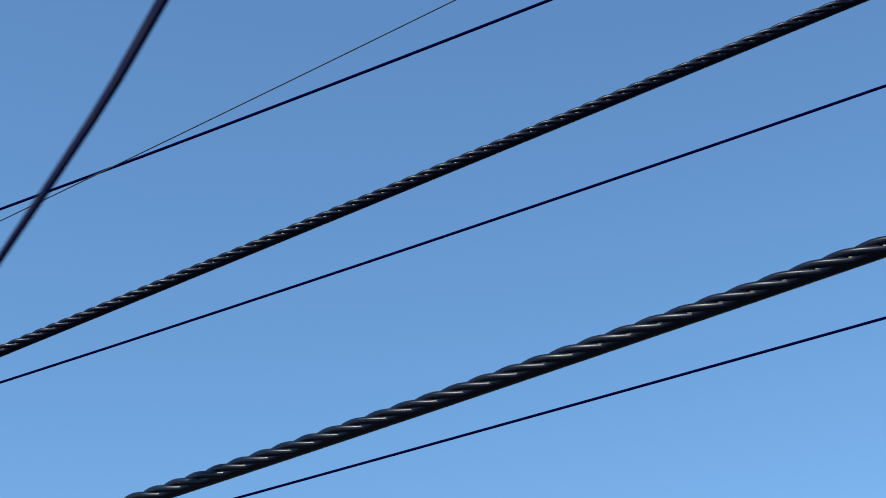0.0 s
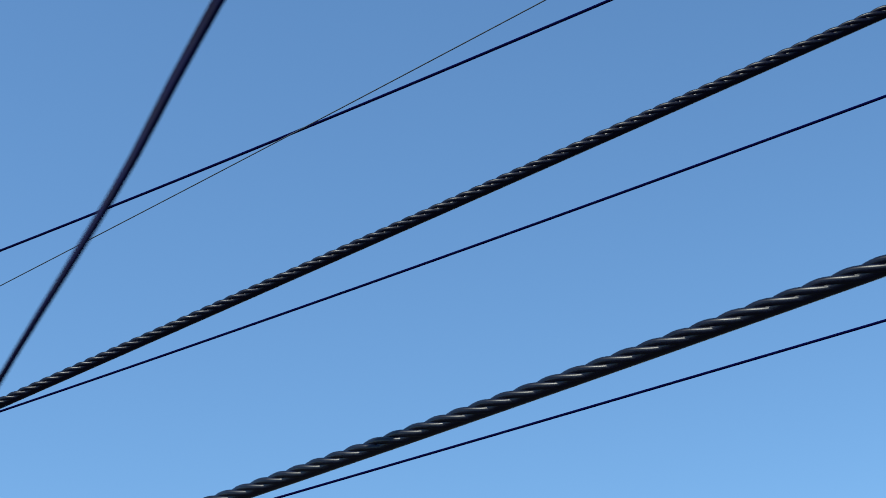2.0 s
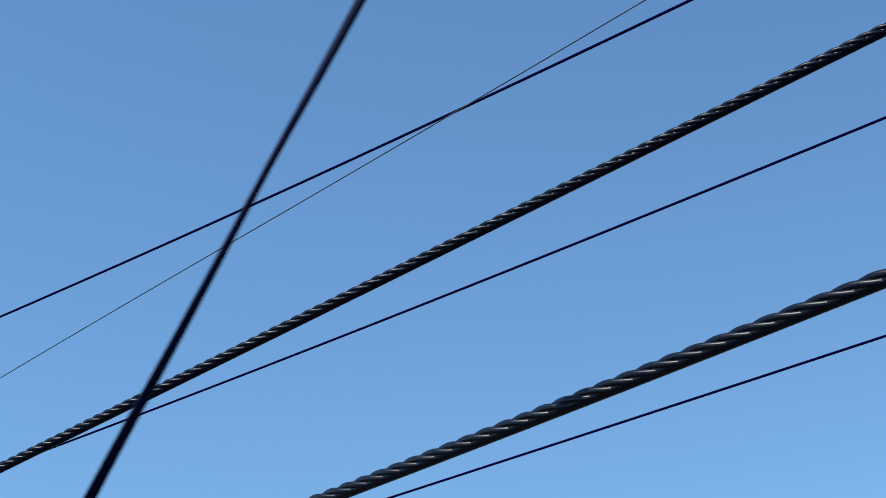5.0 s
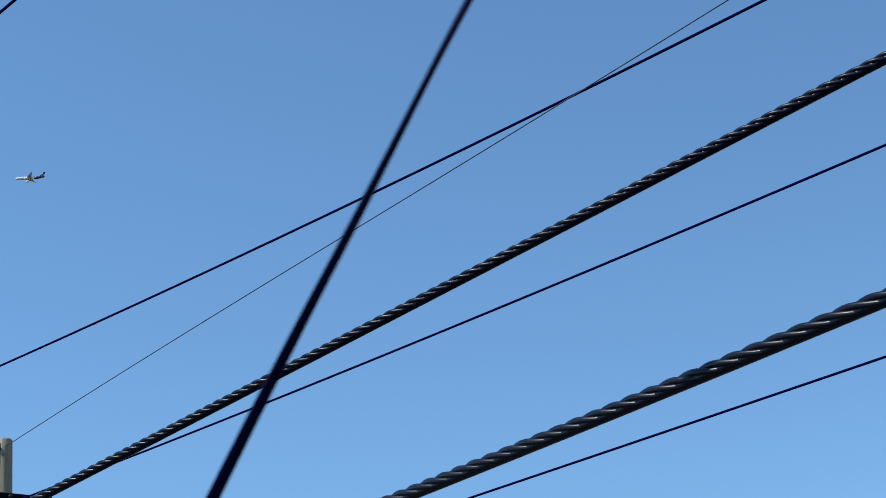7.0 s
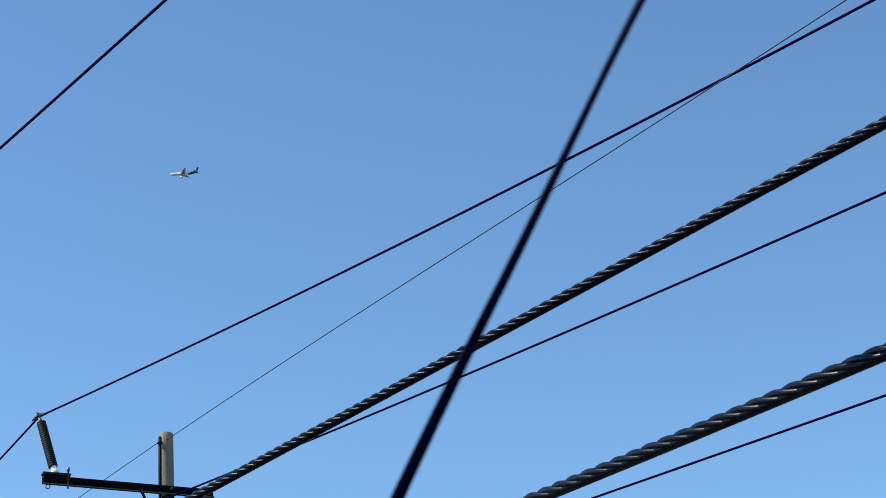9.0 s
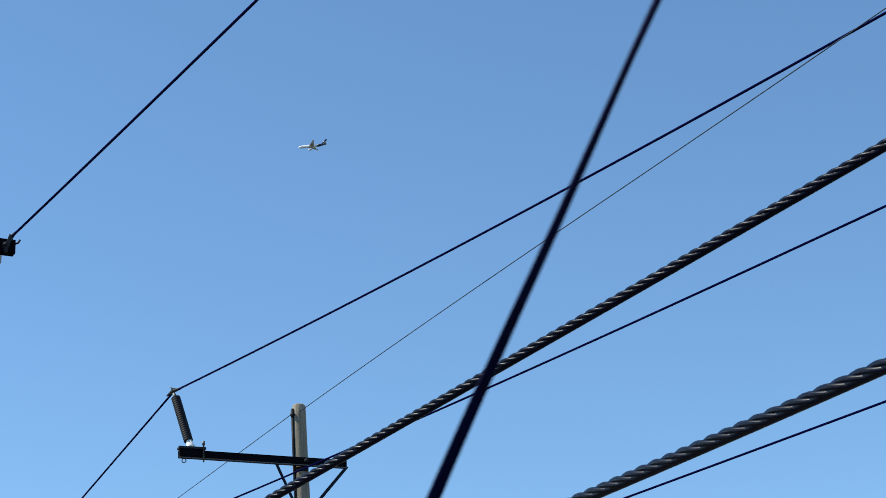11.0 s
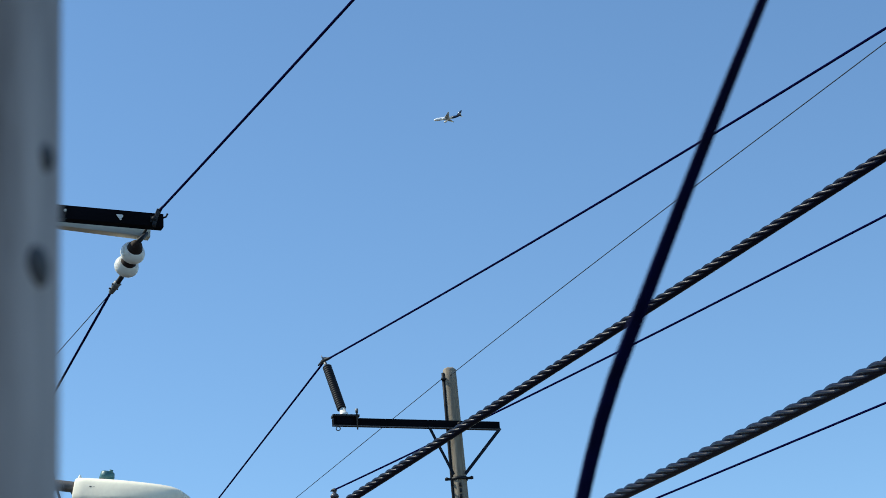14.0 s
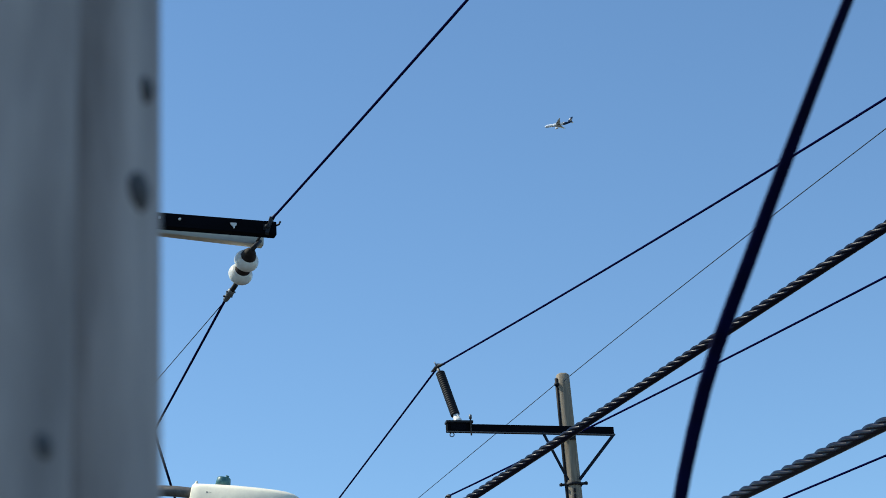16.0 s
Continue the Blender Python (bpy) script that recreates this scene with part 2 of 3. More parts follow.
twisted_cable(LINE_S1, -34, 12, 0.044, 0.222, "black twisted bundled cable running high along the street", strands=4, carrier=0.007)
twisted_cable(LINE_S2, -34, 8, 0.065, 0.437, "thick black twisted bundled cable sagging low over the street", strands=4, carrier=0.011, jacket=M_JACKET_THICK)


# ---- drop cable close to the camera ----
DROP_PLANE = (-0.1289, 0.9423, -0.6146)
DROP_NODE = 2.35
DROP_KNOTS = (-0.0603, -0.0442, -0.0280, -0.0079, 0.0182, 0.0446, 0.0716, 0.0993, 0.1263, 0.1532, 0.1813, 0.2084, 0.2320, 0.2568, 0.2816)


def drop_cable():
    """Flat two-core cable that hangs with slow twists and one bend, leaning over the street."""
    phi, r, lean = DROP_PLANE
    knots = DROP_KNOTS
    z0, step = 1.96, 0.045

    def s_at(z):
        u = (z - z0) / step
        n = len(knots) - 1
        if u <= 0:
            return knots[0] + u * (knots[1] - knots[0])
        if u >= n:
            return knots[n] + (u - n) * (knots[n] - knots[n - 1])
        i = min(int(u), n - 1)
        f = u - i
        a, b = knots[max(i - 1, 0)], knots[i]
        c, d = knots[i + 1], knots[min(i + 2, n)]
        return b + 0.5 * f * (c - a + f * (2 * a - 5 * b + 4 * c - d + f * (3 * (b - c) + d - a)))

    def at(z):
        s, rr = s_at(z), r + lean * (max(z, 1.2) - 2.4)
        return Vector((-math.sin(phi) * rr + math.cos(phi) * s, math.cos(phi) * rr + math.sin(phi) * s, z))
    sides, verts, faces = 20, [], []
    rows = [0.02 + 0.02 * i for i in range(320)]
    for i, z in enumerate(rows):
        d = (at(z + 0.01) - at(z - 0.01)).normalized()
        toward = Vector((math.sin(phi), -math.cos(phi), 0.0))
        v = (toward - d * toward.dot(d)).normalized()
        u = d.cross(v)
        turn = math.pi / 2 - math.pi * (z - DROP_NODE) / 0.52 + 0.25 * math.sin(z * 5.1)
        for k in range(sides):
            a = 2 * math.pi * k / sides
            # two round cores joined by a web
            px = math.cos(a) * 0.0043
            pz = math.sin(a) * 0.0024 * (1 - 0.35 * math.exp(-(math.cos(a) / 0.28) ** 2))
            w = u * (px * math.cos(turn) - pz * math.sin(turn)) + v * (px * math.sin(turn) + pz * math.cos(turn))
            verts.append(at(z) + w)
        if i:
            o = (i - 1) * sides
            for k in range(sides):
                k2 = (k + 1) % sides
                faces.append((o + k, o + k2, o + sides + k2, o + sides + k))
    faces.append(tuple(range(sides - 1, -1, -1)))
    faces.append(tuple(range(len(verts) - sides, len(verts))))
    ob = mesh_ob("drop_cable", verts, faces, M_DROP)
    tagged(ob, "flat black two-core drop cable twisting as it rises steeply", "cable")


drop_cable()


# ---- far utility pole ----
def wood_pole(root, base, top, r0, r1, material, name="shaft", sides=28, rough=0.004):
    base, top = Vector(base), Vector(top)
    o = root.matrix_basis.translation
    verts, faces = [], []
    rows = 60
    for i in range(rows + 1):
        s = i / rows
        c = base.lerp(top, s)
        for k in range(sides):
            a = 2 * math.pi * k / sides
            rr = r0 + (r1 - r0) * s + rough * noise.noise((math.cos(a) * 3, math.sin(a) * 3, c.z * 0.5 + base.x))
            verts.append(c + Vector((math.cos(a) * rr, math.sin(a) * rr, 0)) - o)
        if i:
            b = (i - 1) * sides
            for k in range(sides):
                k2 = (k + 1) % sides
                faces.append((b + k, b + k2, b + sides + k2, b + sides + k))
    n = len(verts)
    for k in range(sides):  # worn, chamfered top
        v = verts[n - sides + k] + o - top
        verts.append(top + v * 0.82 + Vector((0, 0, 0.018 + 0.01 * noise.noise(v * 20))) - o)
    for k in range(sides):
        k2 = (k + 1) % sides
        faces.append((n - sides + k, n - sides + k2, n + k2, n + k))
    faces.append(tuple(range(n, n + sides)))
    return mesh_ob(name, verts, faces, material, root)


def bolt(parent, at, way, length, radius=0.012, material=None):
    at, way = Vector(at), Vector(way).normalized()
    return turned("bolt", [(0, radius * 1.9), (0.3, radius * 1.9), (0.3, radius), (1, radius)], at, at + way * length, material or M_IRON, parent, sides=10)


def far_pole():
    def ax(z):
        return Vector((TOP_AX.x + (TOP_AX.z - z) * LEAN, TOP_AX.y, z))
    root = empty("utility_pole", ax(0), "weathered grey-brown wooden utility pole with a dark crossarm", "utility pole", "utility poles")
    wood_pole(root, ax(-0.3), TOP_AX, 0.165, 0.092, M_POLE)
    a, b = ARM_L + Vector((0, 0, 0.008)), ARM_R + Vector((0, 0, 0.008))
    d = (b - a).normalized()
    nrm = Vector((-d.y, d.x, 0))
    at_pole = a + d * ((ax(a.z) - a).dot(d))
    beam("crossarm", a, b, 0.10, 0.105, M_TAR, root, label="dark tarred timber crossarm")
    # light on the arm's lower edge, put in as a paler strip
    beam("lit_edge_strip", a - nrm * 0.045 + Vector((0, 0, -0.060)), b - nrm * 0.045 + Vector((0, 0, -0.060)), 0.03, 0.012, M_PIPE, root, 0.003, "greyish strip standing in for the lit lower edge")
    # braces from the arm to the band
    c = ax(BAND.z)
    beam("brace", at_pole - d * 0.44 - nrm * 0.055 + Vector((0, 0, -0.04)), c + Vector((-0.07, -0.125, 0.03)), 0.008, 0.044, M_BRACE, root, 0.002)
    beam("brace", at_pole + d * 0.60 - nrm * 0.055 + Vector((0, 0, -0.045)), c + Vector((0.085, -0.12, 0.03)), 0.008, 0.044, M_BRACE, root, 0.002)
    turned("band", [(0, 0.108), (0, 0.118), (1, 0.118), (1, 0.108)], c + Vector((0, 0, -0.03)), c + Vector((0, 0, 0.012)), M_IRON, root, 28, "dark iron band")
    for side in (-1, 1):
        beam("band_lug", c + Vector((side * 0.10, -0.04, -0.008)), c + Vector((side * 0.195, -0.04, -0.008)), 0.05, 0.028, M_IRON, root, 0.004)
        bolt(root, c + Vector((side * 0.17, -0.085, -0.008)), (0, 1, 0), 0.1, 0.010)
    for dz in (-0.09, -0.17, -0.25):
        beam("pole_plate" if dz == -0.09 else "step_bolt", ax(c.z + dz) + Vector((-0.012, -0.118, -0.02)), ax(c.z + dz) + Vector((0.02, -0.118, -0.02)), 0.03, 0.05, M_IRON, root, 0.004)
    bolt(root, at_pole - nrm * 0.10, nrm, 0.3, 0.014)
    beam("gain_plate", ax(a.z - 0.085) + Vector((-0.08, -0.105, 0)), ax(a.z - 0.085) + Vector((0.09, -0.095, 0)), 0.03, 0.055, M_IRON, root, 0.004)
    turned("wire_clip", [(0, 0.022), (1, 0.022)], POLE_B + Vector((-0.115, -0.04, -0.04)), POLE_B + Vector((-0.055, -0.04, -0.04)), M_IRON, root, 10)
    tube("side_strip", [ax(z) + Vector((-0.094 - 0.004 * (TOP_AX.z - z), -0.045, 0)) for z in (TOP_AX.z - 0.05, TOP_AX.z - 0.6, TOP_AX.z - 1.2, TOP_AX.z - 3, 2.0, 0.0)], 0.023, M_RUBBER, root, 10, "dark strip down the pole's left side")
    # lower arm that carries the pin insulator
    low = C_END + Vector((0, 0, -0.23))
    beam("crossarm", low - d * 0.15, low + d * 3.2, 0.10, 0.12, M_TAR, root, label="dark tarred timber crossarm")
    sp = on_line(*LINE_D, s_of(LINE_D, (0.80, 26.75)))
    turned("spool", [(0, 0.03), (0.15, 0.045), (0.5, 0.028), (0.85, 0.045), (1, 0.03)], sp + Vector((0, 0, -0.05)), sp + Vector((0, 0, 0.05)), M_PORC, root, 16)
    beam("spool_bracket", ax(sp.z - 0.06), sp + Vector((0, 0, -0.06)), 0.04, 0.012, M_IRON, root, 0.003)
    return root


far_pole()


def post_insulator():
    base, top = INS_BASE + Vector((0.0, -0.0, -0.045)), INS_TOP
    lo_, hi_ = base.lerp(top, 0.13), base.lerp(top, 0.895)
    root = empty("post_insulator", base, "tall black ribbed polymer post insulator leaning on the crossarm", "insulator", "insulators")
    prof, n = [(0, 0.042)], 22
    for i in range(n):
        s = i / n
        prof += [(s + 0.006, 0.060), (s + 0.018, 0.064), (s + 0.030, 0.065), (s + 0.039, 0.061)]
    prof += [(1, 0.04)]
    turned("ribbed_body", prof, lo_, hi_, M_RUBBER, root, 20)
    # white material on the metal fitting stands in for its glint
    turned("end_fitting", [(0, 0.06), (0.35, 0.06), (0.4, 0.045), (1, 0.045)], base, lo_ + Vector((0, 0, 0.02)), M_PORC, root, 18, "metal end fitting, its glint put in as white colour")
    beam("base_clamp", base + Vector((-0.17, -0.05, 0.005)), base + Vector((0.19, 0.05, 0.005)), 0.13, 0.032, M_IRON, root, 0.005)
    for dx in (0.17,):
        turned("clamp_bolt", [(0, 0.011), (0.82, 0.011), (0.82, 0.02), (1, 0.02)], base + Vector((dx, dx * 0.28 - 0.06, -0.19)), base + Vector((dx, dx * 0.28 - 0.06, 0.10)), M_STEEL, root, 8)
    beam("clamp_block", base + Vector((-0.12, -0.045, -0.058)), base + Vector((0.14, 0.058, -0.058)), 0.112, 0.116, M_TAR, root, 0.006)
    ring = []
    for i in range(19):
        a = 2 * math.pi * i / 18
        ring.append(base + Vector((-0.09 + 0.028 * math.cos(a), -0.06, -0.175 + 0.028 * math.sin(a))))
    tube("eye", ring, 0.007, M_STEEL, root, 6)
    tube("top_stem", [hi_, top + Vector((0.0, 0, -0.03))], 0.022, M_STEEL, root, 10)
    tube("wire_clamp", [top + Vector((-0.10, 0.16, -0.01)), top + Vector((-0.03, 0.03, 0.006)), top + Vector((0.02, -0.03, 0.008)), top + Vector((0.10, -0.15, -0.006))], [0.012, 0.024, 0.026, 0.012], M_IRON, root, 10)
    beam("clamp_keeper", top + Vector((-0.035, 0, 0.03)), top + Vector((0.025, 0, 0.03)), 0.05, 0.03, M_STEEL, root, 0.004)
    tube("tie_end", [top + Vector((-0.03, 0, 0.03)), top + Vector((-0.045, 0, 0.075))], 0.008, M_STEEL, root, 6)


post_insulator()


def pin_insulator():
    c = C_END
    root = empty("pin_insulator", c + Vector((0, 0, -0.165)), "small grey pin insulator on the lower crossarm", "insulator", "insulators")
    turned("bell", [(0, 0.05), (0.15, 0.062), (0.35, 0.05), (0.45, 0.03), (0.62, 0.026), (0.7, 0.036), (0.95, 0.03), (1, 0.018)], c + Vector((0, 0, -0.11)), c + Vector((0, 0, 0.02)), M_GLAZE, root, 18)
    turned("pin", [(0, 0.014), (1, 0.014)], c + Vector((0, 0, -0.165)), c + Vector((0, 0, -0.09)), M_IRON, root, 10)
    tube("tie_wire", [c + Vector((-0.05, 0.07, 0.0)), c + Vector((-0.03, -0.035, -0.005)), c + Vector((0.03, -0.035, -0.005)), c + Vector((0.06, -0.09, 0.01))], 0.009, M_IRON, root, 6)


pin_insulator()

# ---- dead-end pole with the double crossarm ----
ARM_D = Vector((0.921, 0.390, 0))
ARM_N = Vector((-0.390, 0.921, 0))
ARM_END = Vector((-2.2611, 17.4707, 8.8829))
LEFT_AX = ARM_END - ARM_D * 1.80 + ARM_N * 0.18


def dead_end_pole():
    root = empty("utility_pole", (LEFT_AX.x, LEFT_AX.y, 0), "wooden utility pole carrying a double crossarm", "utility pole", "utility poles")
    wood_pole(root, (LEFT_AX.x, LEFT_AX.y, -0.3), (LEFT_AX.x, LEFT_AX.y, ARM_END.z + 0.9), 0.17, 0.115, M_POLE)
    beam("crossarm", ARM_END - ARM_D * 3.2, ARM_END, 0.095, 0.135, M_TAR, root, label="dark tarred timber crossarm")
    r0 = ARM_END + ARM_N * 0.36 - ARM_D * 0.03 + Vector((0, 0, 0.035))
    beam("crossarm", r0 - ARM_D * 3.17 + Vector((0, 0, 0.13)), r0 + Vector((0, 0, -0.01)), 0.095, 0.115, M_PALE, root, label="pale weathered timber crossarm")
    for k in (0.10, 1.18):
        c = ARM_END - ARM_D * k
        bolt(root, c - ARM_N * 0.09, ARM_N, 0.55, 0.012)
        beam("washer", c - ARM_N * 0.053 - ARM_D * 0.03, c - ARM_N * 0.053 + ARM_D * 0.03, 0.012, 0.06, M_IRON, root, 0.002)
    for k in (0.93, 1.12, 1.42):
        turned("stud", [(0, 0.014), (1, 0.012)], ARM_END - ARM_D * k - ARM_N * 0.046 + Vector((0, 0, 0.012)), ARM_END - ARM_D * k - ARM_N * 0.062 + Vector((0, 0, 0.012)), M_TAG, root, 10, "pale metal stud")
    # pale tag with a pointed lower edge
    t = ARM_END - ARM_D * 0.42 - ARM_N * 0.052
    up = Vector((0, 0, 1))
    outline = [(-0.034, 0.016), (0.020, 0.020), (0.032, 0.014), (0.028, -0.006), (0.016, -0.014), (0.014, -0.034), (0.002, -0.038), (-0.008, -0.020), (-0.022, -0.006)]
    o = root.matrix_basis.translation
    v = [t + ARM_D * a + up * b - o for a, b in outline] + [t + ARM_D * a + up * b - ARM_N * 0.006 - o for a, b in outline]
    n = len(outline)
    f = [tuple(range(n)), tuple(range(2 * n - 1, n - 1, -1))] + [(i, (i + 1) % n, n + (i + 1) % n, n + i) for i in range(n)]
    mesh_ob("tag", v, f, M_TAG, root, smooth=False, label="worn white metal tag")
    beam("brace", ARM_END - ARM_D * 1.24 - ARM_N * 0.056 + Vector((0, 0, 0.055)), ARM_END - ARM_D * 1.80 - ARM_N * 0.050 + Vector((0, 0, -0.22)), 0.012, 0.045, M_PALE, root, 0.003, "pale flat brace")
    # end clamp where the tap wire is fixed
    e = E_END
    tube("dead_end_clamp", [ARM_END - ARM_D * 0.05 - ARM_N * 0.03 + Vector((0, 0, 0.05)), e, e + Vector((0.06, -0.10, 0.015))], [0.03, 0.024, 0.010], M_IRON, root, 10)
    beam("end_plate", ARM_END - ARM_D * 0.10 - ARM_N * 0.058 + Vector((0, 0, -0.07)), ARM_END - ARM_D * 0.05 - ARM_N * 0.058 + Vector((0, 0, 0.10)), 0.03, 0.05, M_IRON, root, 0.004)
    tube("end_hook", [ARM_END + Vector((-0.01, 0, 0.04)), ARM_END + Vector((0.035, 0, 0.055)), ARM_END + Vector((0.05, 0.0, 0.085))], 0.010, M_IRON, root, 8)
    return root


dead_end_pole()


def strain_string(shift):
    a = ARM_END + ARM_N * 0.30 - ARM_D * 0.07 + shift
    p1 = Vector((-2.5696, 17.6907, 8.6901)) + shift
    p2 = Vector((-2.6484, 17.8207, 8.6088)) + shift
    c = Vector((-2.8498, 18.0707, 8.4282)) + shift
    root = empty("strain_insulator", a, "two white porcelain bells with rusty centres strung off the crossarm", "insulator", "insulators")
    away = (p1 - Vector((0, 0, 1.6))).normalized()
    lateral = ((p2 - p1) - away * (p2 - p1).dot(away)).normalized()
    way = (lateral * 0.66 + away * 0.75).normalized()
    for p in (p1, p2):
        f0, f1 = p - way * 0.060, p + way * 0.065
        turned("bell", [(0.0, 0.050), (0.04, 0.072), (0.14, 0.092), (0.32, 0.108), (0.52, 0.117), (0.72, 0.118), (0.88, 0.110), (0.97, 0.096), (1.0, 0.080), (0.92, 0.066), (0.78, 0.05)], f0, f1, M_PORC, root, 32)
        turned("cap", [(0, 0.022), (0.10, 0.036), (0.28, 0.050), (0.60, 0.066), (0.85, 0.074), (1, 0.075)], p - way * 0.160, p - way * 0.045, M_PIN, root, 20, "rusty iron cap")
        turned("pin", [(0, 0.045), (0.35, 0.04), (0.4, 0.018), (1, 0.018)], p + way * 0.04, p + way * 0.13, M_PIN, root, 14)
    tube("shackle", [a, a.lerp(p1 - way * 0.165, 0.5), p1 - way * 0.15], [0.018, 0.022, 0.026], M_IRON, root, 10)
    mid = p2 + lateral * 0.12 + away * 0.05
    tube("link", [mid, mid.lerp(c, 0.5)], 0.026, M_IRON, root, 10)
    turned("clevis", [(0, 0.018), (0.1, 0.034), (0.45, 0.036), (0.5, 0.02), (0.6, 0.03), (0.9, 0.026), (1, 0.012)], mid.lerp(c, 0.3), c, M_STEEL, root, 12)
    side = way.cross(Vector((0, 0, 1))).normalized()
    for k in (0.45, 0.72):
        q = mid.lerp(c, k)
        tube("clamp_bolt", [q - side * 0.045, q + side * 0.045], 0.009, M_IRON, root, 6)
    return c


C1 = strain_string(Vector((0, 0, 0)))
C2 = strain_string(-ARM_D * 1.10 + Vector((0, 0, 0.0)))
onward("power_line", C1, (-0.3420, 0.9397, 0), 60, 0.0130, M_WIRE, "black conductor leaving the porcelain strain bells", 0.0)
onward("power_line", C1 + Vector((0.01, 0, 0.01)), (-0.4374, 0.8993, 0), 60, 0.0045, M_THIN, "thin wire leaving the strain clamp", 0.0)
onward("power_line", C2, (-0.1089, 0.9941, 0), 60, 0.0165, M_WIRE, "black conductor leaving the second strain string", 0.0)


# ---- street lamp ----
def street_lamp():
    tail, tip = Vector((-2.6072, 14.9070, 5.7409)) + Vector((0.012, 0.0, -0.048)), Vector((-1.6982, 14.7280, 5.5429)) + Vector((-0.045, 0.0, -0.030))
    d = (tip - tail).normalized()
    side = Vector((0, 0, 1)).cross(d).normalized()
    up = d.cross(side)
    length = (tip - tail).length
    root = empty("street_lamp", tail, "cream cobra-head street lamp with a teal photocell on a pipe bracket", "street lamp")
    o = root.matrix_basis.translation
    rows = [(0.0, 0.090, 0.055, 0.10), (0.012, 0.098, 0.062, 0.11), (0.10, 0.105, 0.066, 0.12), (0.25, 0.125, 0.068, 0.12), (0.42, 0.150, 0.068, 0.11), (0.62, 0.165, 0.064, 0.095), (0.78, 0.162, 0.060, 0.085), (0.88, 0.150, 0.054, 0.080), (0.94, 0.136, 0.042, 0.074), (0.98, 0.115, 0.024, 0.066), (1.0, 0.092, 0.002, 0.055)]
    sides, verts, faces = 28, [], []
    for i, (s, w, hu, hd) in enumerate(rows):
        c = tail + d * (length * s)
        for k in range(sides):
            a = 2 * math.pi * k / sides
            ca, sa = math.cos(a), math.sin(a)
            px = math.copysign(abs(ca) ** 0.42, ca) * w
            pz = math.copysign(abs(sa) ** 0.48, sa) * (hu + 0.012 if sa > 0 else hd)
            verts.append(c + side * px + up * pz - o)
        if i:
            b = (i - 1) * sides
            for k in range(sides):
                k2 = (k + 1) % sides
                faces.append((b + k, b + k2, b + sides + k2, b + sides + k))
    faces.append(tuple(range(sides - 1, -1, -1)))
    faces.append(tuple(range(len(verts) - sides, len(verts))))
    mesh_ob("housing", verts, faces, M_LAMP, root)
    # lower door and refractor
    door = []
    dfaces = []
    for i, (s, w, hd) in enumerate([(0.02, 0.070, 0.004), (0.05, 0.085, 0.018), (0.30, 0.105, 0.020), (0.36, 0.125, 0.045), (0.55, 0.135, 0.085), (0.75, 0.120, 0.060), (0.86, 0.075, 0.015)]):
        c = tail + d * (length * s) - up * (0.105 - 0.045 * max(0, s - 0.3))
        for k in range(15):
            a = math.pi * k / 14
            door.append(c + side * math.cos(a) * w - up * math.sin(a) * hd - o)
        if i:
            b = (i - 1) * 15
            for k in range(14):
                dfaces.append((b + k, b + k + 1, b + 15 + k + 1, b + 15 + k))
    mesh_ob("refractor", door, dfaces, M_LENS, root, label="dusty dark glass refractor")
    # photocell
    pc = tail + d * 0.215 + up * 0.074
    turned("photocell_base", [(0, 0.056), (1, 0.056)], pc - up * 0.01, pc + up * 0.014, M_IRON, root, 20)
    turned("photocell", [(0, 0.058), (0.5, 0.056), (0.86, 0.052), (0.96, 0.047), (1, 0.038)], pc + up * 0.012, pc + up * 0.078, M_CELL, root, 20, "teal plastic photocell")
    turned("photocell_window", [(0, 0.016), (1, 0.014)], pc + up * 0.058 + d * 0.030 - side * 0.02, pc + up * 0.090 + d * 0.036 - side * 0.025, M_CELL, root, 12)
    # rim bolts, latch, plate with unread marks
    for s, w in ((0.02, 0.07), (0.055, 0.05), (0.02, -0.05)):
        p = tail + d * (length * s) + side * w + up * 0.06
        turned("housing_bolt", [(0, 0.014), (0.6, 0.014), (0.7, 0.009), (1, 0.008)], p, p + up * 0.035, M_LAMP, root, 10)
    p = tail + d * (length * 0.985) + up * 0.0
    turned("latch", [(0, 0.016), (0.7, 0.016), (1, 0.01)], p, p + d * 0.02, M_LAMP, root, 10)
    for s, l, h in ((0.165, 0.018, 0.008), (0.225, 0.065, 0.008)):
        p = tail + d * (length * s) - side * (0.107 + 0.05 * (s - 0.1)) + up * 0.005
        beam("label_bar", p - d * l / 2, p + d * l / 2, 0.012, h, M_PIPE if s < 0.2 else M_PALE, root, 0.002)
    # bracket
    path = []
    ctrl = [Vector((LEFT_AX.x + 0.05, LEFT_AX.y - 0.12, tail.z - 0.5)), tail + Vector((-1.35, 0.9, -0.06)), tail + Vector((-0.75, -0.1, 0.20)), tail + d * 0.05]
    for i in range(25):
        t = i / 24
        a, b, c, e = [(1 - t) ** 3, 3 * t * (1 - t) ** 2, 3 * t * t * (1 - t), t ** 3]
        path.append(ctrl[0] * a + ctrl[1] * b + ctrl[2] * c + ctrl[3] * e)
    tube("bracket_pipe", path, 0.042, M_PIPE, root, 14, "aged brown-grey bracket pipe")
    turned("collar", [(0, 0.046), (0.1, 0.053), (0.9, 0.053), (1, 0.046)], tail - d * 0.045, tail + d * 0.01, M_PIPE, root, 18)


street_lamp()


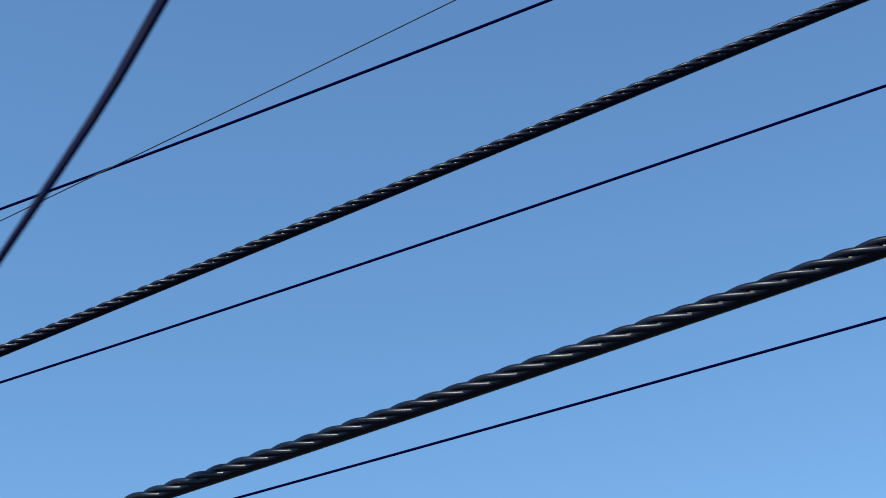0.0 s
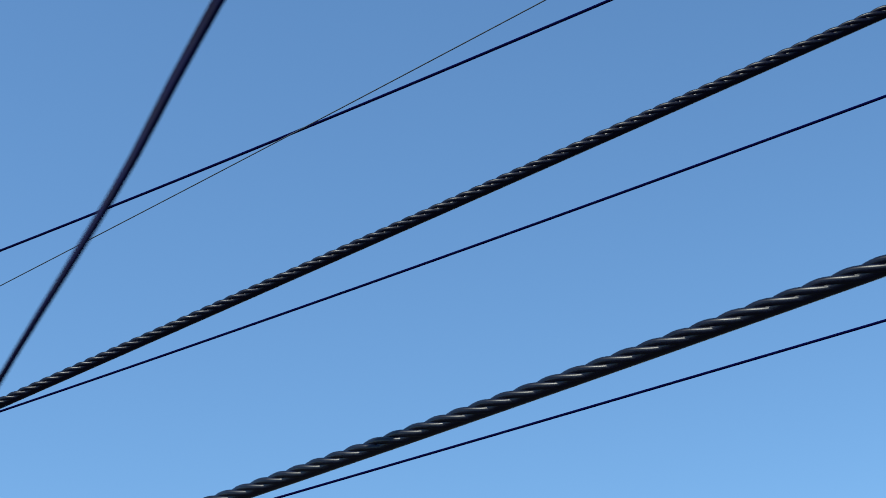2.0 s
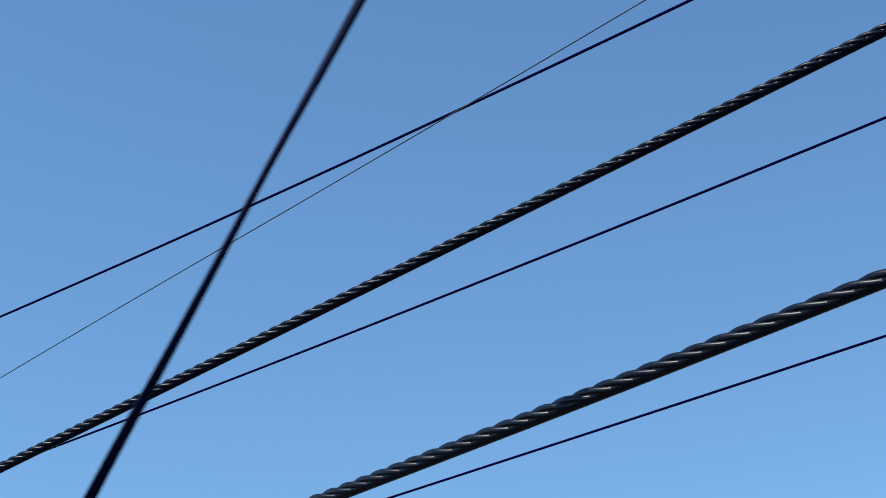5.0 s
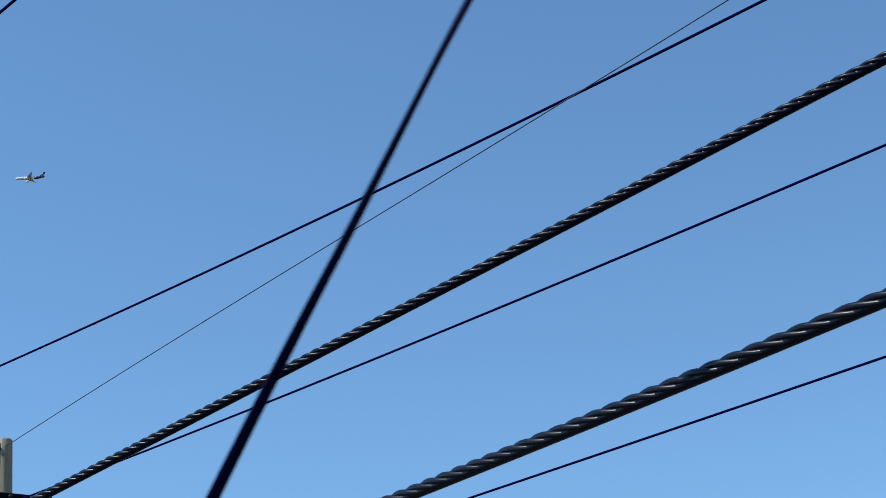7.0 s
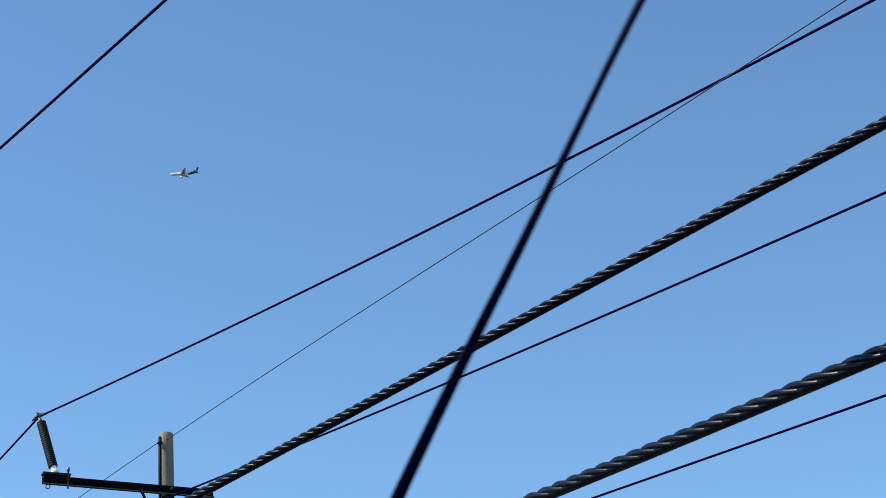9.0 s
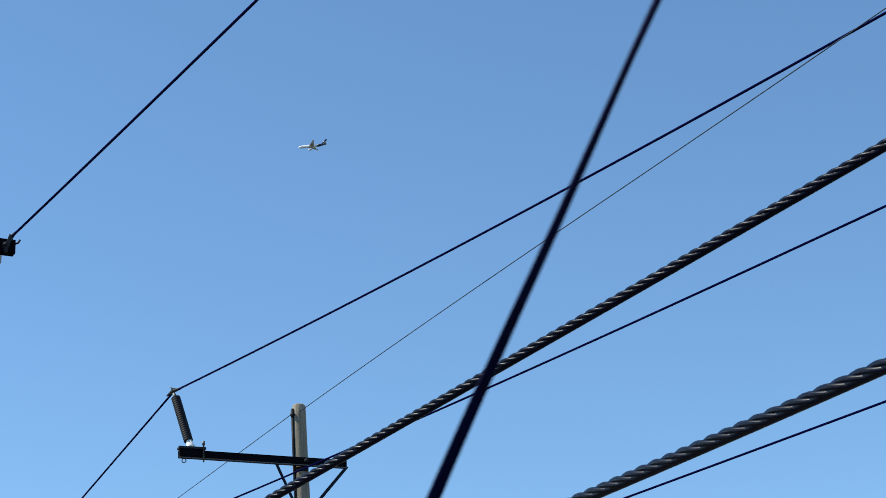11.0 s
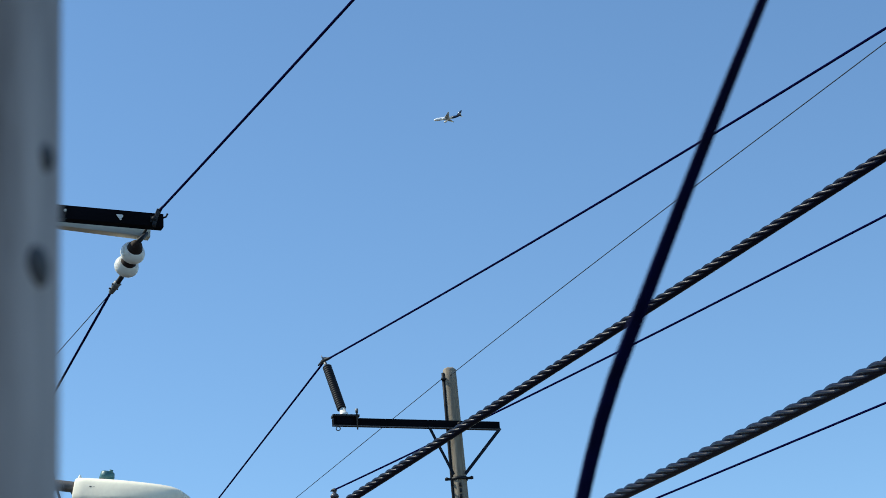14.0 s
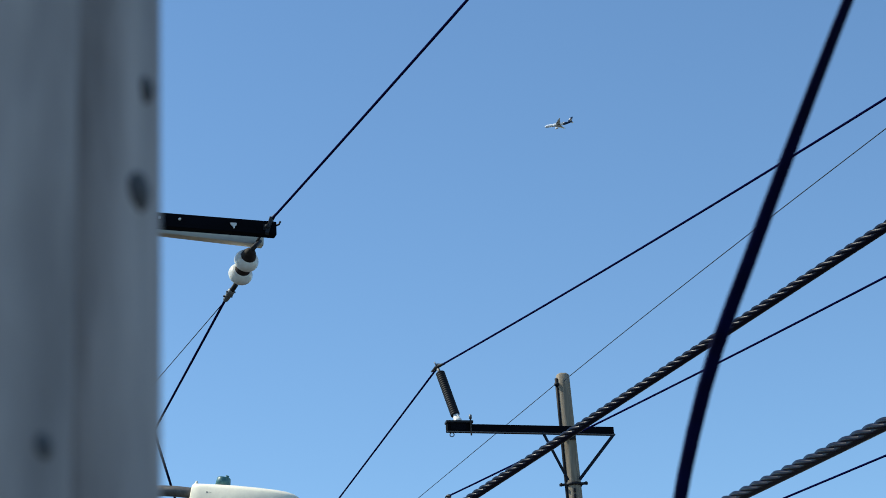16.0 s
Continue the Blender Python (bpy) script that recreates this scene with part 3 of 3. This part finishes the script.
# ---- close wooden pole ----
def close_pole():
    (cx, cy), r = (-0.1899, 0.4713), 0.140
    root = empty("wooden_pole", (cx, cy, 0), "weathered blue-grey wooden pole with cracks and nail heads, close by", "pole", "utility poles")
    sides, verts, faces = 260, [], []
    zs = [-0.3, 0.4, 0.9] + [1.2 + 0.02 * i for i in range(80)] + [3.0, 4.5, 6.0, 7.5]
    for i, z in enumerate(zs):
        for k in range(sides):
            a = 2 * math.pi * k / sides
            e = 0.002 * noise.noise((math.cos(a) * 4, math.sin(a) * 4, z * 1.3)) + 0.0012 * noise.noise((math.cos(a) * 22, math.sin(a) * 22, z * 2.0))
            for ca, depth, width in ((-0.193, 0.070, 0.058), (-0.95, 0.010, 0.06), (-1.75, 0.014, 0.05), (-2.4, 0.012, 0.06), (0.5, 0.012, 0.06)):
                w = (a - (ca % (2 * math.pi)) + 0.04 * noise.noise((ca, 0.0, z * 1.5)) + math.pi) % (2 * math.pi) - math.pi
                e -= depth * math.exp(-(w / width) ** 2) * (0.65 + 0.5 * noise.noise((ca * 3, 1.0, z * 2.2)))
            verts.append((math.cos(a) * (r + e), math.sin(a) * (r + e), z))
        if i:
            b = (i - 1) * sides
            for k in range(sides):
                k2 = (k + 1) % sides
                faces.append((b + k, b + k2, b + sides + k2, b + sides + k))
    faces.append(tuple(range(len(verts) - sides, len(verts))))
    mesh_ob("shaft", verts, faces, M_NEAR, root)
    for (a, z), q in (((-0.040, 1.9353), 0.0050), ((-0.008, 1.9633), 0.0036), ((-0.382, 1.8630), 0.0032)):
        w = Vector((math.cos(a), math.sin(a), 0))
        p = Vector((cx, cy, z)) + w * (r - 0.0078)
        turned("nail_head", [(0, q), (0.7, q), (0.9, q * 0.8), (1, q * 0.3)], p, p + w * 0.0088, M_KNOT, root, 12)


close_pole()


# ---- airliner ----
def airliner():
    way = Vector((0.0236, 0.9084, 0.4174))
    at = Vector((0.0, 0.05, 1.63)) + way * 2650
    root = empty("airliner", at, "white twin-engine airliner with a dark navy tail, flying", "aeroplane")
    root.rotation_euler = Euler((radians(0), radians(0), radians(168)))  # nose along local +x
    rows = [(19.0, 0.15, -0.45), (18.3, 0.85, -0.35), (17.0, 1.45, -0.15), (15.0, 1.85, 0), (12.0, 1.97, 0), (4.0, 1.97, 0), (-6.0, 1.97, 0), (-10.0, 1.80, 0.15), (-14.0, 1.25, 0.6), (-17.5, 0.65, 1.05), (-19.0, 0.25, 1.25)]
    sides = 20

    def ring_body(name, rows, material, label=""):
        verts, faces = [], []
        for i, (x, r, z) in enumerate(rows):
            for k in range(sides):
                a = 2 * math.pi * k / sides
                verts.append((x, math.cos(a) * r, z + math.sin(a) * r))
            if i:
                b = (i - 1) * sides
                for k in range(sides):
                    k2 = (k + 1) % sides
                    faces.append((b + k, b + k2, b + sides + k2, b + sides + k))
        faces.append(tuple(range(sides - 1, -1, -1)))
        faces.append(tuple(range(len(verts) - sides, len(verts))))
        return mesh_ob(name, verts, faces, material, root, label=label)
    ring_body("fuselage", rows[:7], M_WHITE)
    ring_body("rear_fuselage", rows[6:], M_NAVY, label="dark navy rear fuselage")

    def slab(name, quad, thick, material, label=""):
        q = [Vector(p) for p in quad]
        n = (q[1] - q[0]).cross(q[3] - q[0]).normalized()
        bm = bmesh.new()
        top = [bm.verts.new(p + n * thick * (1 if i in (0, 1) else 0.55)) for i, p in enumerate(q)]
        bot = [bm.verts.new(p - n * thick * (1 if i in (0, 1) else 0.55)) for i, p in enumerate(q)]
        bm.faces.new(top)
        bm.faces.new(bot[::-1])
        for i in range(4):
            j = (i + 1) % 4
            bm.faces.new((top[i], bot[i], bot[j], top[j]))
        bmesh.ops.bevel(bm, geom=bm.edges[:], offset=thick * 0.5, segments=2, affect="EDGES")
        return part(name, bm, material, root, label, smooth=True)
    for s in (1, -1):
        slab("wing", [(5.5, 1.5 * s, -1.2), (-2.2, 1.5 * s, -1.2), (-5.6, 17.2 * s, 0.6), (-4.0, 17.2 * s, 0.6)], 0.38, M_WING)
        slab("stabiliser", [(-14.2, 0.7 * s, 1.2), (-17.6, 0.7 * s, 1.2), (-19.3, 6.2 * s, 1.7), (-18.0, 6.2 * s, 1.7)], 0.2, M_WHITE)
        eng = [(4.4, 0.85, 0), (4.6, 1.05, 0), (3.6, 1.15, 0), (1.6, 1.0, 0), (0.4, 0.6, 0)]
        verts_rows = [(x + 1.6, r, -2.5) for x, r, z in eng]
        e = ring_body("engine", verts_rows, M_WHITE, label="white engine nacelle")
        e.location = (0, 5.3 * s, 0)
        slab("pylon", [(4.6, 5.3 * s, -1.4), (1.6, 5.3 * s, -1.4), (0.6, 5.3 * s, -0.7), (3.4, 5.3 * s, -0.7)], 0.15, M_WING)
    slab("fin", [(-11.5, 0, 1.6), (-17.6, 0, 1.6), (-19.6, 0, 8.0), (-17.2, 0, 8.0)], 0.22, M_NAVY, "dark navy tail fin")


airliner()
